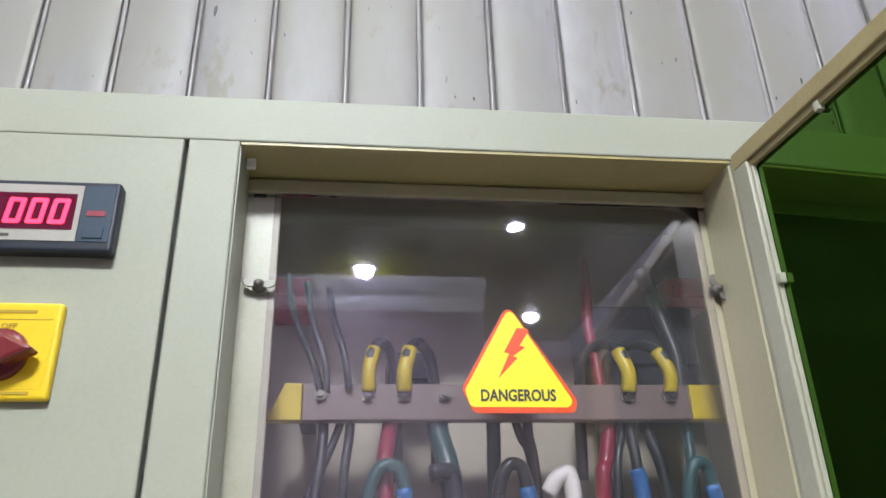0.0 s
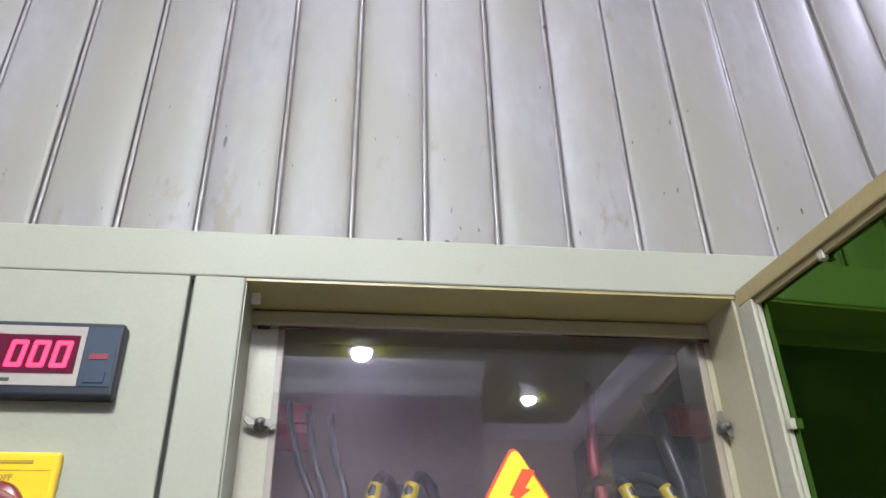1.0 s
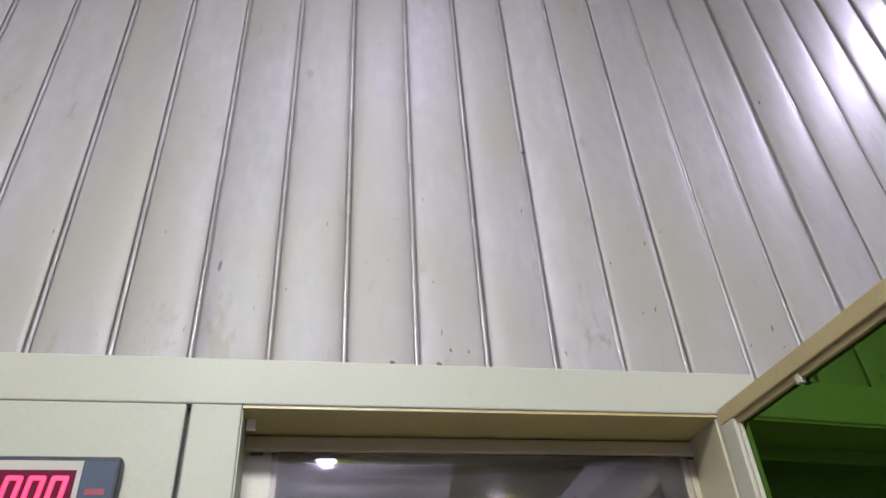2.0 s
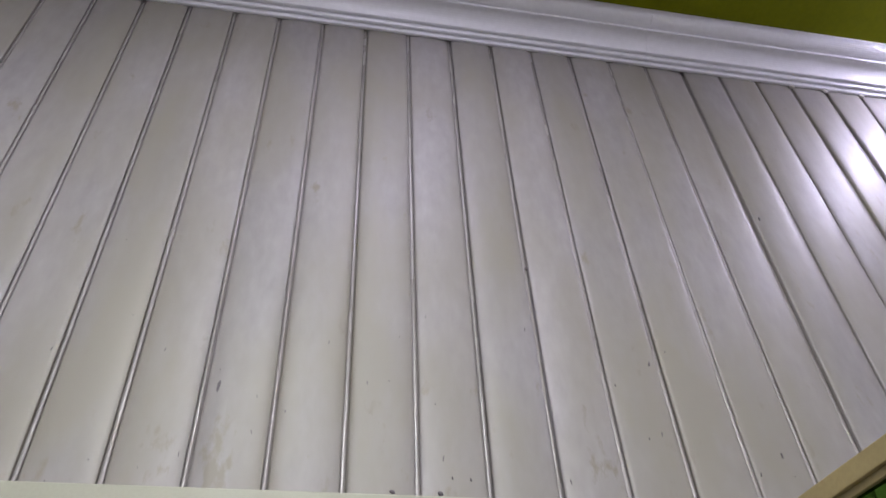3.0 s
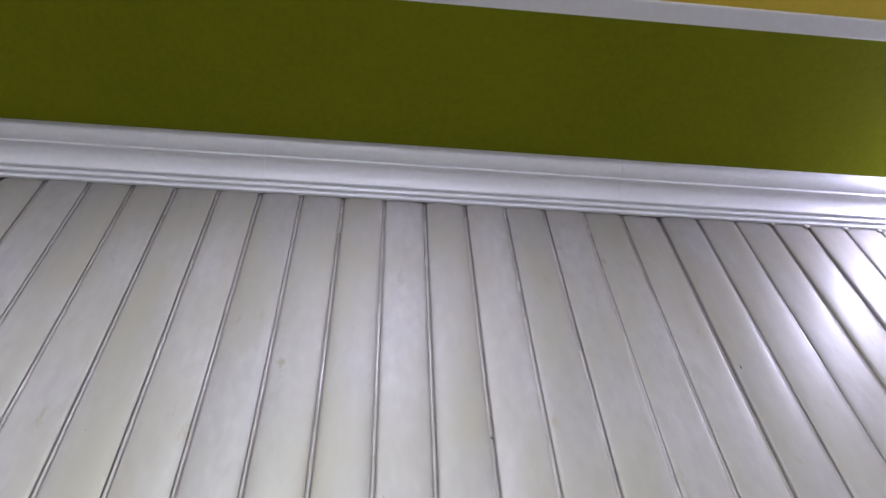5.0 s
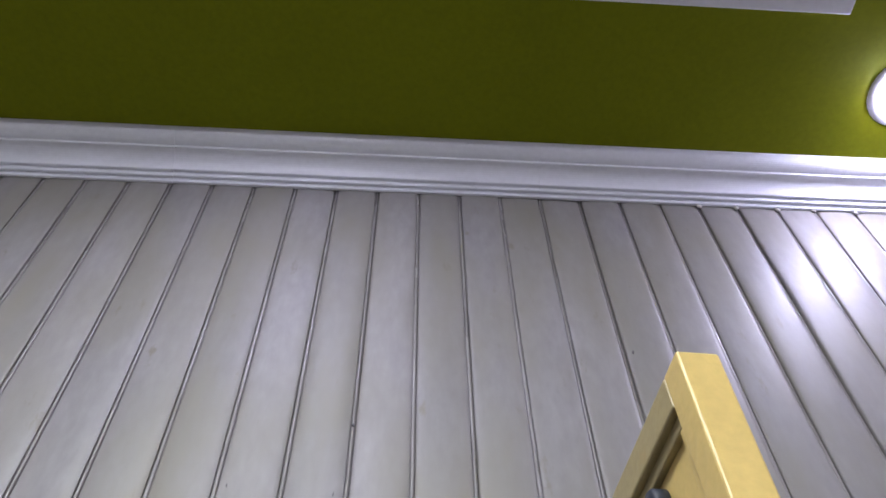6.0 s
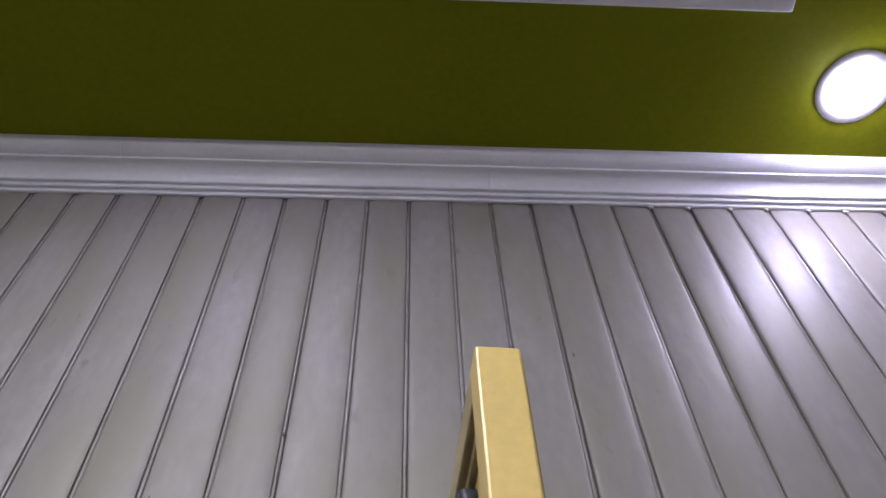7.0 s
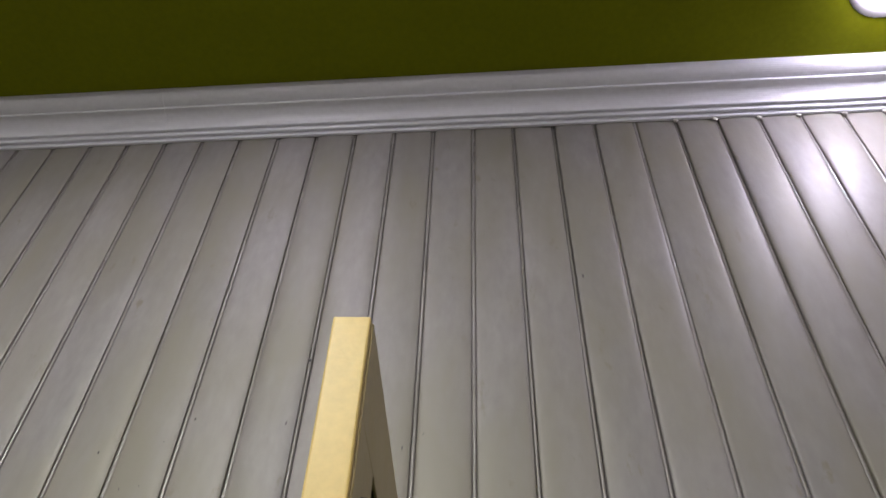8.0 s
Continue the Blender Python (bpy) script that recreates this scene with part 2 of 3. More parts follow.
def lettering(name, text, width, height, centre, material, parent, depth=0.0003):
    """Raised letters in the plane of x and z, facing the room, fitted to a width and height."""
    curve = bpy.data.curves.new(name, "FONT")
    curve.body, curve.align_x, curve.align_y, curve.extrude, curve.resolution_u = text, "CENTER", "CENTER", depth, 3
    curve.offset = 0.028
    ob = bpy.data.objects.new(name, curve)
    scene.collection.objects.link(ob)
    bpy.context.view_layer.update()
    me = bpy.data.meshes.new_from_object(ob.evaluated_get(bpy.context.evaluated_depsgraph_get()))
    bpy.data.objects.remove(ob)
    xs, ys = [v.co.x for v in me.vertices], [v.co.y for v in me.vertices]
    fx, fy = width / (max(xs) - min(xs)), height / (max(ys) - min(ys))
    mx, my = (max(xs) + min(xs)) / 2, (max(ys) + min(ys)) / 2
    for v in me.vertices:
        v.co = (centre[0] + (v.co.x - mx) * fx, centre[1] - v.co.z, centre[2] + (v.co.y - my) * fy)
    me.materials.clear()
    me.materials.append(material)
    out = new(name, me)
    out.parent = parent
    return out


# ---- the room ----
tagged(part("floor", box(WEST - 0.1, EAST + 0.1, SOUTH - 0.1, 0.3, -0.1, 0.0), FLOOR_TILE), "pale grey-beige tiled floor of the small room", "floor", kind="structure")
tagged(part("wall_south", box(WEST - 0.1, EAST + 0.1, SOUTH - 0.1, SOUTH, 0.0, CEIL), TAN_WALL), "plain tan painted wall at the end of the room", "wall", kind="structure")
tagged(part("wall_west", box(WEST - 0.1, WEST, SOUTH, 0.3, 0.0, CEIL), WALL_PAINT), "plain greyish painted side wall", "wall", kind="structure")

tagged(part("wall_partition", box(WEST, 0.70, SOUTH, -2.05, 0.0, CEIL), DARK_WALL), "plain dark plum painted partition wall", "wall", kind="structure")

ceiling = part("ceiling", box(WEST - 0.1, EAST + 0.1, SOUTH - 0.1, 0.3, CEIL, CEIL + 0.1), GREEN_CEILING)
tagged(ceiling, "dark olive green painted ceiling", "ceiling", kind="structure")

# yellow field of the ceiling with its white border
TRAY = (-0.78, 0.976, -1.20, -0.262)
tray = group_at("ceiling_panel", 0, 0, 0)
tagged(tray, "yellow painted ceiling field framed by a white moulding", "ceiling panel", kind="structure")
part("field", box(TRAY[0] + 0.03, TRAY[1] - 0.03, TRAY[2] + 0.02, TRAY[3] - 0.022, CEIL - 0.004, CEIL + 0.02), YELLOW_CEILING, tray, "bright yellow paint")
for x0, x1, y0, y1 in ((TRAY[0], TRAY[1], TRAY[3] - 0.026, TRAY[3]), (TRAY[0], TRAY[1], TRAY[2], TRAY[2] + 0.026),
                       (TRAY[0], TRAY[0] + 0.036, TRAY[2] + 0.026, TRAY[3] - 0.026), (TRAY[1] - 0.036, TRAY[1], TRAY[2] + 0.026, TRAY[3] - 0.026)):
    part("border", box(x0, x1, y0, y1, CEIL - 0.009, CEIL + 0.02, 0.002), PLASTER, tray, "white moulded border")

# cornice: profile rows of (distance from the wall, height under the ceiling), from the wall to the ceiling
QUARTER = [math.pi / 2 * k / 10 for k in range(11)]
PROFILE = ([(0, -0.0531), (0.0030, -0.0535), (0.0042, -0.0529), (0.0046, -0.0497), (0.0048, -0.0462), (0.0086, -0.0462), (0.0090, -0.0482), (0.0102, -0.0477),
            (0.0108, -0.0464), (0.0110, -0.0442), (0.0112, -0.0412), (0.0150, -0.0412), (0.0154, -0.0428), (0.0164, -0.0424)]
           + [(0.0169 + 0.0216 * (1 - math.cos(a)), -0.0412 + 0.0187 * math.sin(a)) for a in QUARTER]
           + [(0.0389, -0.0234), (0.0397, -0.0232), (0.0401, -0.0224), (0.0402, -0.0194), (0.0396, -0.0188)]
           + [(0.0402 + 0.0192 * math.sin(a), -0.0186 + 0.0180 * (1 - math.cos(a))) for a in QUARTER]
           + [(0.0594, 0.004), (0.0, 0.004)])


def cornice(name, start, end, out, miter_a, miter_b, size=1.0):
    """A run of the profile along a wall; miters are +1 where the run is cut back as the profile goes out, 0 where it butts."""
    bm = bmesh.new()
    a, b, out = Vector(start), Vector(end), Vector(out)
    way = (b - a).normalized()
    rows = []
    for d, h in PROFILE:
        d, h = d * size, (h * size if h < 0 else h)
        p, q = a + way * d * miter_a, b - way * d * miter_b
        rows.append([bm.verts.new(v + out * d + Vector((0, 0, CEIL + h))) for v in (p, q)])
    for r, s in zip(rows, rows[1:] + rows[:1]):
        bm.faces.new((r[0], r[1], s[1], s[0]))
    bm.faces.new([r[0] for r in rows])
    bm.faces.new([r[1] for r in rows][::-1])
    return tagged(part(name, bm, PLASTER), "white plaster cornice with stepped coves", "cornice", kind="structure")


ends = [WEST, -0.885, -0.385, 0.115, 0.615, 1.115, EAST]
for k, (x0, x1) in enumerate(zip(ends, ends[1:])):
    up = 0.0005 * (k % 2)
    cornice("cornice", (x0 + 0.0001, 0, up), (x1 - 0.0001, 0, up), (0, -1, 0), 1 if k == 0 else 0, 1 if k == len(ends) - 2 else 0)
cornice("cornice", (EAST, SOUTH, 0), (EAST, 0, 0), (-1, 0, 0), 1, 1)
cornice("cornice", (0.70, SOUTH, 0), (EAST, SOUTH, 0), (0, 1, 0), 0, 1)
cornice("cornice", (WEST, -2.05, 0), (0.70, -2.05, 0), (0, 1, 0), 1, 0, 1.8)
cornice("cornice", (WEST, -2.05, 0), (WEST, 0, 0), (1, 0, 0), 1, 1)


# ---- ceiling lamps ----
def downlight(x, y, size, light, label, depth):
    lamp = group_at("ceiling_lamp", x, y, CEIL)
    # Trim ring widened: its blown white stands for the halo around the lamp.
    ring = [(0.030, 0.0), (0.0600, 0.0), (0.0600, -0.0012), (0.0570, -0.0026), (0.0410, -0.003), (0.030, -0.003)]
    part("housing", turned([(r * size, d) for r, d in ring], (x, y, CEIL + 0.001), (0, 0, 1), 28), LAMP_WHITE, lamp, "white trim ring, widened to stand for the glare halo", True)
    dome = [(0.0405 * size * math.cos(a), -0.0028 - depth * math.sin(a)) for a in (k * math.pi / 2 / 6 for k in range(7))]
    part("diffuser", turned(dome, (x, y, CEIL), (0, 0, 1), 24), light, lamp, "glowing dome", True)
    return tagged(lamp, label, "lamp", "ceiling lamps")


for x, y, size, depth in ((1.098, -0.163, 0.88, 0.010), (0.26, -1.880, 0.85, 0.034), (0.72, -1.52, 0.6, 0.010), (0.95, -2.34, 0.75, 0.026), (0.29, -0.365, 0.74, 0.003), (-0.52, -0.365, 0.74, 0.003)):
    downlight(x, y, size, LAMP_LIGHT, "small round ceiling lamp glowing cool white", depth)
# Unseen fill lamp, added to light the boards and panel evenly.
downlight(0.12, -1.22, 4.0, FILL_LIGHT, "unseen fill lamp added to the ceiling, large, round and neutral white", 0.016)

# ---- electrical panel ----
FY = PANEL_FRONT
WIN = (0.155, 0.505, 1.15, 1.806)     # opening of the terminal compartment
LDOOR = (-0.245, 0.119, 1.13, 1.8065)  # closed door
BODY = (-0.285, 0.546, 1.09, PANEL_TOP)
panel = group_at("control_panel", 0, 0, 0)
tagged(panel, "cream enamelled steel electrical control panel built into the wall", "control panel")
# front frame
part("top_member", box(BODY[0], BODY[1], FY, 0.03, WIN[3], BODY[3], 0.0012), ENAMEL, panel)
part("bottom_member", box(BODY[0], BODY[1], FY, 0.03, BODY[2], WIN[2], 0.0012), ENAMEL, panel)
part("left_member", box(BODY[0], LDOOR[0] - 0.003, FY, 0.03, WIN[2], WIN[3], 0.0012), ENAMEL, panel)
part("middle_member", box(LDOOR[1] + 0.0028, WIN[0], FY, 0.03, WIN[2], WIN[3], 0.0012), ENAMEL, panel)
part("right_member", box(WIN[1], BODY[1], FY, 0.03, WIN[2], WIN[3], 0.0012), ENAMEL, panel)
# Dark sheet behind the door, seen only as the shade in its gap.
part("gap_shade", box(LDOOR[0] - 0.003, LDOOR[1] + 0.003, FY + 0.008, FY + 0.012, WIN[2], WIN[3]), GAP, panel, "dark sheet for the shade in the door gap")
closed = part("closed_door", box(LDOOR[0], LDOOR[1], FY - 0.001, FY + 0.010, LDOOR[2] + 0.02, LDOOR[3] - 0.0012, 0.0012), ENAMEL, panel, "closed cream door")
# case behind the frame
part("back_plate", box(BODY[0], BODY[1], 0.170, 0.176, BODY[2], BODY[3]), BACK_PLATE, panel, "beige mounting plate")
part("case_side", box(BODY[0], BODY[0] + 0.004, 0.03, 0.170, BODY[2], BODY[3]), ENAMEL, panel)
part("case_side", box(BODY[1] - 0.004, BODY[1], 0.03, 0.170, BODY[2], BODY[3]), ENAMEL, panel)
part("case_side", box(0.136, 0.140, 0.03, 0.170, BODY[2], BODY[3]), ENAMEL, panel)
part("case_top", box(BODY[0], BODY[1], 0.03, 0.170, BODY[3] - 0.004, BODY[3]), ENAMEL, panel)
part("case_bottom", box(BODY[0], BODY[1], 0.03, 0.170, BODY[2], BODY[2] + 0.004), ENAMEL, panel)
# Tan plate under the top member: cream enamel with its shade in the colour.
part("reveal", box(WIN[0] + 0.0005, WIN[1] - 0.0005, FY + 0.0012, 0.0300, WIN[3] - 0.0022, WIN[3] - 0.0002), TAN_ENAMEL, panel, "underside of the opening, its shade put in as tan")
part("reveal", box(WIN[1] - 0.0022, WIN[1] - 0.0002, FY + 0.0030, 0.0300, WIN[2], WIN[3] - 0.0025), WARM_ENAMEL, panel, "warm cream side of the opening")
part("reveal", box(WIN[0] + 0.0002, WIN[0] + 0.0010, FY + 0.0030, 0.0300, WIN[2], WIN[3] - 0.0025), ENAMEL, panel, "side of the opening")
# inner flange that carries the clear cover
part("inner_flange", box(WIN[0], 0.180, 0.0305, 0.034, WIN[2], 1.7905, 0.0008), PALE_ENAMEL, panel)
part("inner_flange", box(0.492, WIN[1] + 0.012, 0.0305, 0.034, WIN[2], 1.7905, 0.0008), WARM_ENAMEL, panel)
part("inner_flange", box(WIN[0], WIN[1] + 0.012, 0.026, 0.034, 1.7915, 1.8030, 0.0015), WARM_ENAMEL, panel)
# Solid dark pieces give the slots their shade.
for x in (0.158, 0.496):
    part("slot", box(x + 0.002, x + 0.011, 0.0285, 0.0318, 1.7895, 1.7912), GAP, panel, "dark slot")
part("stop_tab", box(0.1575, 0.1635, 0.000, 0.004, 1.7965, 1.8055, 0.0006), WHITE_SLEEVE, panel, "small white stop")

# clear cover over the terminals
cover = group_at("cover_sheet", 0, 0, 0)
tagged(cover, "clear acrylic cover sheet held by two wing nuts", "cover sheet")
pane = part("sheet", box(0.1755, 0.4965, 0.0272, 0.0302, 1.16, 1.7910), CLEAR, cover, "clear glossy acrylic")
pane.visible_shadow = False


def wing_nut(x, z, tilt):
    nut = group_at("wing_nut", 0, 0, 0)
    part("washer", turned([(0.0050, 0), (0.0050, 0.001)], (x, 0.0272, z), (0, -1, 0), 16), STEEL, nut)
    part("hub", turned([(0.0046, 0.001), (0.0040, 0.004), (0.0033, 0.0062), (0.0021, 0.0062), (0.0021, 0.0085), (0.0015, 0.009)], (x, 0.0272, z), (0, -1, 0), 16), STEEL, nut, smooth=True)
    for s in (-1, 1):
        bm = bmesh.new()
        outline = [(0.003, -0.0020), (0.0075, -0.0026), (0.0110, 0.0004), (0.0112, 0.0036), (0.0090, 0.0046), (0.0065, 0.0030), (0.003, 0.0024)]
        bm = prism([(u * s, w) for u, w in outline], -0.0007, 0.0007, 0.0004)
        turn = pose(x, 0.0225, z, 0, tilt, 0)
        bmesh.ops.transform(bm, matrix=turn, verts=bm.verts)
        part("wing", bm, STEEL, nut)
    return tagged(nut, "dull steel wing nut on the cover edge", "wing nut", "wing nuts of the cover")


wing_nut(0.1695, 1.7185, 4)
wing_nut(0.4985, 1.7215, 62)

# warning sticker
sticker = group_at("warning_sticker", 0, 0, 0)
tagged(sticker, "yellow triangular warning sticker with red border and lightning bolt", "sticker")


def rounded(corners, radius, steps=5):
    out = []
    n = len(corners)
    for k in range(n):
        p, a, b = Vector(corners[k]), Vector(corners[k - 1]), Vector(corners[(k + 1) % n])
        u, v = (a - p).normalized(), (b - p).normalized()
        half = u.angle(v) / 2
        reach = min(radius / math.tan(half), 0.4 * min((a - p).length, (b - p).length))
        for j in range(steps + 1):
            t = j / steps
            q = (1 - t) ** 2 * (p + u * reach) + 2 * t * (1 - t) * p + t * t * (p + v * reach)
            out.append((q.x, q.y))
    return out


part("edge", prism(rounded([(0.3415, 1.7085), (0.3070, 1.6480), (0.3145, 1.6315), (0.3835, 1.6315), (0.3855, 1.6400)], 0.006), 0.0264, 0.02715), STICKER_RED, sticker, "orange-red border")
part("face", prism(rounded([(0.3425, 1.7062), (0.3092, 1.6470), (0.3125, 1.6355), (0.3795, 1.6352), (0.3822, 1.6395)], 0.005), 0.0260, 0.0264), STICKER_YELLOW, sticker)
part("bolt_sign", prism([(0.3470, 1.6905), (0.3370, 1.6730), (0.3405, 1.6718), (0.3320, 1.6545), (0.3462, 1.6690), (0.3432, 1.6702), (0.3518, 1.6765), (0.3482, 1.6778), (0.3562, 1.6895)], 0.0257, 0.0260), STICKER_RED, sticker, "red lightning bolt")
lettering("word", "DANGEROUS", 0.051, 0.0082, (0.3452, 0.0258, 1.6432), DARK_INK, sticker)

# digital meter on the closed door
meter = group_at("digital_meter", 0, 0, 0)
tagged(meter, "black panel meter with red lit digits reading zero", "meter")
MX0, MX1, MZ0, MZ1, MY = -0.008, 0.088, 1.716, 1.764, -0.031
part("bezel", box(MX0, MX1, MY, FY - 0.0008, MZ0, MZ1, 0.0022, 3), BLACK_PLASTIC, meter)
part("faceplate", box(MX0 + 0.006, 0.0665, MY - 0.0006, MY + 0.001, MZ0 + 0.0065, MZ1 - 0.0035), SILVER, meter, "silver face")
display = part("display_window", box(MX0 + 0.012, 0.0635, MY - 0.0010, MY + 0.001, 1.7300, 1.7545), DISPLAY, meter, "dark red display window")
part("key_field", box(0.0672, 0.0855, MY - 0.0006, MY + 0.001, MZ0 + 0.0065, MZ1 - 0.0035), BLUE_PLASTIC, meter, "dark blue side field")
part("unit_sign", box(0.0705, 0.0815, MY - 0.0010, MY, 1.7395, 1.7432), RED_INK, meter, "red unit mark")
part("key", box(0.0700, 0.0820, MY - 0.0014, MY, 1.7245, 1.7320, 0.0004), BLUE_PLASTIC, meter, "blue key")
part("maker_bar", box(MX0 + 0.016, 0.0285, MY - 0.0009, MY, 1.7248, 1.7268), DARK_INK, meter)


def digit_zero(x, z, w, h):
    """A lit zero: one closed ring of bars, leaning."""
    bm = bmesh.new()
    t, c, lean = 0.0026, 0.0009, 0.10
    loops = []
    for inset, cut in ((0.0, c), (t, c * 0.4)):
        x0, x1, z0, z1 = x + inset, x + w - inset, z + inset, z + h - inset
        ring = [(x0 + cut, z0), (x1 - cut, z0), (x1, z0 + cut), (x1, z1 - cut), (x1 - cut, z1), (x0 + cut, z1), (x0, z1 - cut), (x0, z0 + cut)]
        for y in (MY - 0.0014, MY - 0.0009):
            loops.append([bm.verts.new((u + (v - z) * lean, y, v)) for u, v in ring])
    of, ob_, nf, nb = loops
    for k in range(8):
        j = (k + 1) % 8
        bm.faces.new((of[k], of[j], nf[j], nf[k]))
        bm.faces.new((of[k], ob_[k], ob_[j], of[j]))
        bm.faces.new((nf[k], nf[j], nb[j], nb[k]))
    return bm


for k in range(3):
    part("digit", digit_zero(0.0232 + k * 0.0128, 1.7335, 0.0098, 0.0172), DIGIT, display, "lit red zero")

# rotary switch on the closed door
switch = group_at("rotary_switch", 0, 0, 0)
tagged(switch, "yellow square rotary switch with dark red pointer handle", "switch")
SX0, SX1, SZ0, SZ1, SY = 0.008, 0.066, 1.6275, 1.6850, -0.0265
switch_plate = part("plate", box(SX0, SX1, SY, FY - 0.0008, SZ0, SZ1, 0.0022, 3), SWITCH_YELLOW, switch)
part("dial_field", box(SX0 + 0.004, SX1 - 0.004, SY - 0.0003, SY + 0.001, SZ0 + 0.006, SZ1 - 0.011), SWITCH_YELLOW, switch)
for x0, x1, z0, z1 in ((SX0 + 0.010, SX1 - 0.014, SZ1 - 0.0068, SZ1 - 0.0050), (SX0 + 0.004, SX1 - 0.004, SZ1 - 0.0110, SZ1 - 0.0105), (SX0 + 0.014, SX1 - 0.010, SZ0 + 0.0030, SZ0 + 0.0046)):
    part("print_bar", box(x0, x1, SY - 0.0006, SY, z0, z1), OCHRE_INK, switch_plate)
lettering("word", "OFF", 0.0085, 0.0034, (0.0385, SY - 0.0005, 1.6702), OCHRE_INK, switch)
HX, HZ = 0.037, 1.6530
part("hub", turned([(0.0155, 0), (0.0150, 0.003), (0.0135, 0.0045)], (HX, SY, HZ), (0, -1, 0), 28), SWITCH_RED, switch, smooth=True)
part("pointer", prism([(HX - 0.019, HZ - 0.006), (HX - 0.012, HZ - 0.0085), (HX + 0.008, HZ - 0.0080), (HX + 0.0235, HZ), (HX + 0.008, HZ + 0.0080), (HX - 0.012, HZ + 0.0085), (HX - 0.019, HZ + 0.006)], SY - 0.017, SY - 0.003, 0.0024), SWITCH_RED, switch)

# ---- open door: a shallow steel tray with a green sheet ----
door = group_at("panel_door", 0, 0, 0)
tagged(door, "open cream panel door with a dark green acrylic sheet", "door")
DW, DT, RAIL = 0.367, 0.0145, 0.0130    # width, depth, width of the box-section rails
HINGE = Vector((0.5045, FY - 0.0005, 0))
D0, D1, SAG = WIN[2] - 0.01, 1.8090, 0.0310   # the leaf hangs a little at its free end


def in_door(bm):
    """Door space: u along the leaf from the hinge, v from the inner to the outer face, up."""
    u, v = Vector((0.0186, -0.3666, 0)).normalized(), Vector((0.3666, 0.0186, 0)).normalized()
    for w in bm.verts:
        w.co = HINGE + u * w.co.x + v * w.co.y + Vector((0, 0, w.co.z - SAG * w.co.x))
    return bm


part("top_rail", in_door(box(0.0, DW - RAIL, 0.0, DT, D1 - RAIL, D1, 0.0009)), RAIL_SHADE, door, "cream rail with its shade in the colour")
part("bottom_rail", in_door(box(0.0, DW, 0.0, DT, D0, D0 + RAIL, 0.0009)), YELLOW_ENAMEL, door)
part("hinge_stile", in_door(box(0.0, 0.0165, 0.0, DT, D0 + RAIL, D1 - RAIL, 0.0009)), PALE_ENAMEL, door)
part("free_stile", in_door(box(DW - RAIL, DW, 0.0, DT, D0 + RAIL, D1, 0.0009)), YELLOW_ENAMEL, door, "yellow-cream edge")
part("bead", in_door(box(RAIL, DW - RAIL, 0.0025, 0.0060, D1 - RAIL - 0.0050, D1 - RAIL, 0.0006)), RAIL_SHADE, door)
part("bead", in_door(box(DW - RAIL - 0.0060, DW - RAIL, 0.0025, 0.0060, D0 + RAIL, D1 - RAIL - 0.0050, 0.0006)), YELLOW_ENAMEL, door)
part("bead", in_door(box(0.0165, 0.0165 + 0.0025, 0.0025, 0.0060, D0 + RAIL, D1 - RAIL - 0.0050, 0.0006)), PALE_ENAMEL, door)
part("green_sheet", in_door(box(RAIL - 0.002, DW - RAIL + 0.002, 0.0062, 0.0092, D0 + RAIL - 0.002, D1 - RAIL + 0.002)), GREEN_SHEET, door, "glossy dark green acrylic sheet")
for u, z in ((0.092, D1 - RAIL - 0.0045), (0.0165 + 0.004, 1.7050)):
    part("clip", in_door(box(u - 0.0024, u + 0.0024, 0.0014, 0.0061, z - 0.0035, z + 0.0035, 0.0006)), PALE_ENAMEL, door, "off-white plastic clip")
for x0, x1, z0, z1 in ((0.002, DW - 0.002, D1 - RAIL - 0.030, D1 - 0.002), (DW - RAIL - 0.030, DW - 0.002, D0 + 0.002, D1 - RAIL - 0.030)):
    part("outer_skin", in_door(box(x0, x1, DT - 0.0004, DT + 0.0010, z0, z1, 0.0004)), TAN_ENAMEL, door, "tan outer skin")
# Added lining: the green sheet looks tan here at a grazing angle.
part("sheet_lining", in_door(box(0.262, DW - RAIL - 0.0063, 0.0048, 0.0061, 1.70, D1 - RAIL - 0.0053, 0.0004)), YELLOW_ENAMEL, door, "yellow-cream lining added over the green sheet near the lock")
part("lock", in_door(turned([(0.0046, 0.0), (0.0056, 0.0012), (0.0056, 0.0060)], (0.319, -0.0010, 1.7830), (0, 1, 0), 20)), BLACK_PLASTIC, door, "black lock barrel", True)
part("lock_cap", in_door(turned([(0.0050, 0.0), (0.0046, 0.0022), (0.0030, 0.0030)], (0.345, DT + 0.0008, 1.7410), (0, 1, 0), 20)), STEEL, door, "steel lock cap", True)

# ---- terminals behind the cover ----
strip = group_at("terminal_board", 0, 0, 0)
tagged(strip, "brown insulating terminal board with yellow ends", "terminal board")
BY0, BY1, BZ0, BZ1 = 0.080, 0.092, 1.638, 1.6645
part("board", box(0.199, 0.490, BY0, BY1, BZ0, BZ1, 0.0008), BUS_BROWN, strip)
part("end_piece", prism([(0.174, BZ0), (0.1985, BZ0), (0.1985, BZ1), (0.186, BZ1)], BY0 - 0.001, BY1, 0.0005), YELLOW_TAPE, strip, "yellow end")
part("end_piece", box(0.4905, 0.526, BY0 - 0.001, BY1, BZ0, BZ1, 0.0008), YELLOW_TAPE, strip, "yellow end")
for x in (0.20, 0.488):
    part("standoff", box(x - 0.006, x + 0.006, BY1, 0.1705, 1.645, 1.658), BLACK_PLASTIC, strip)
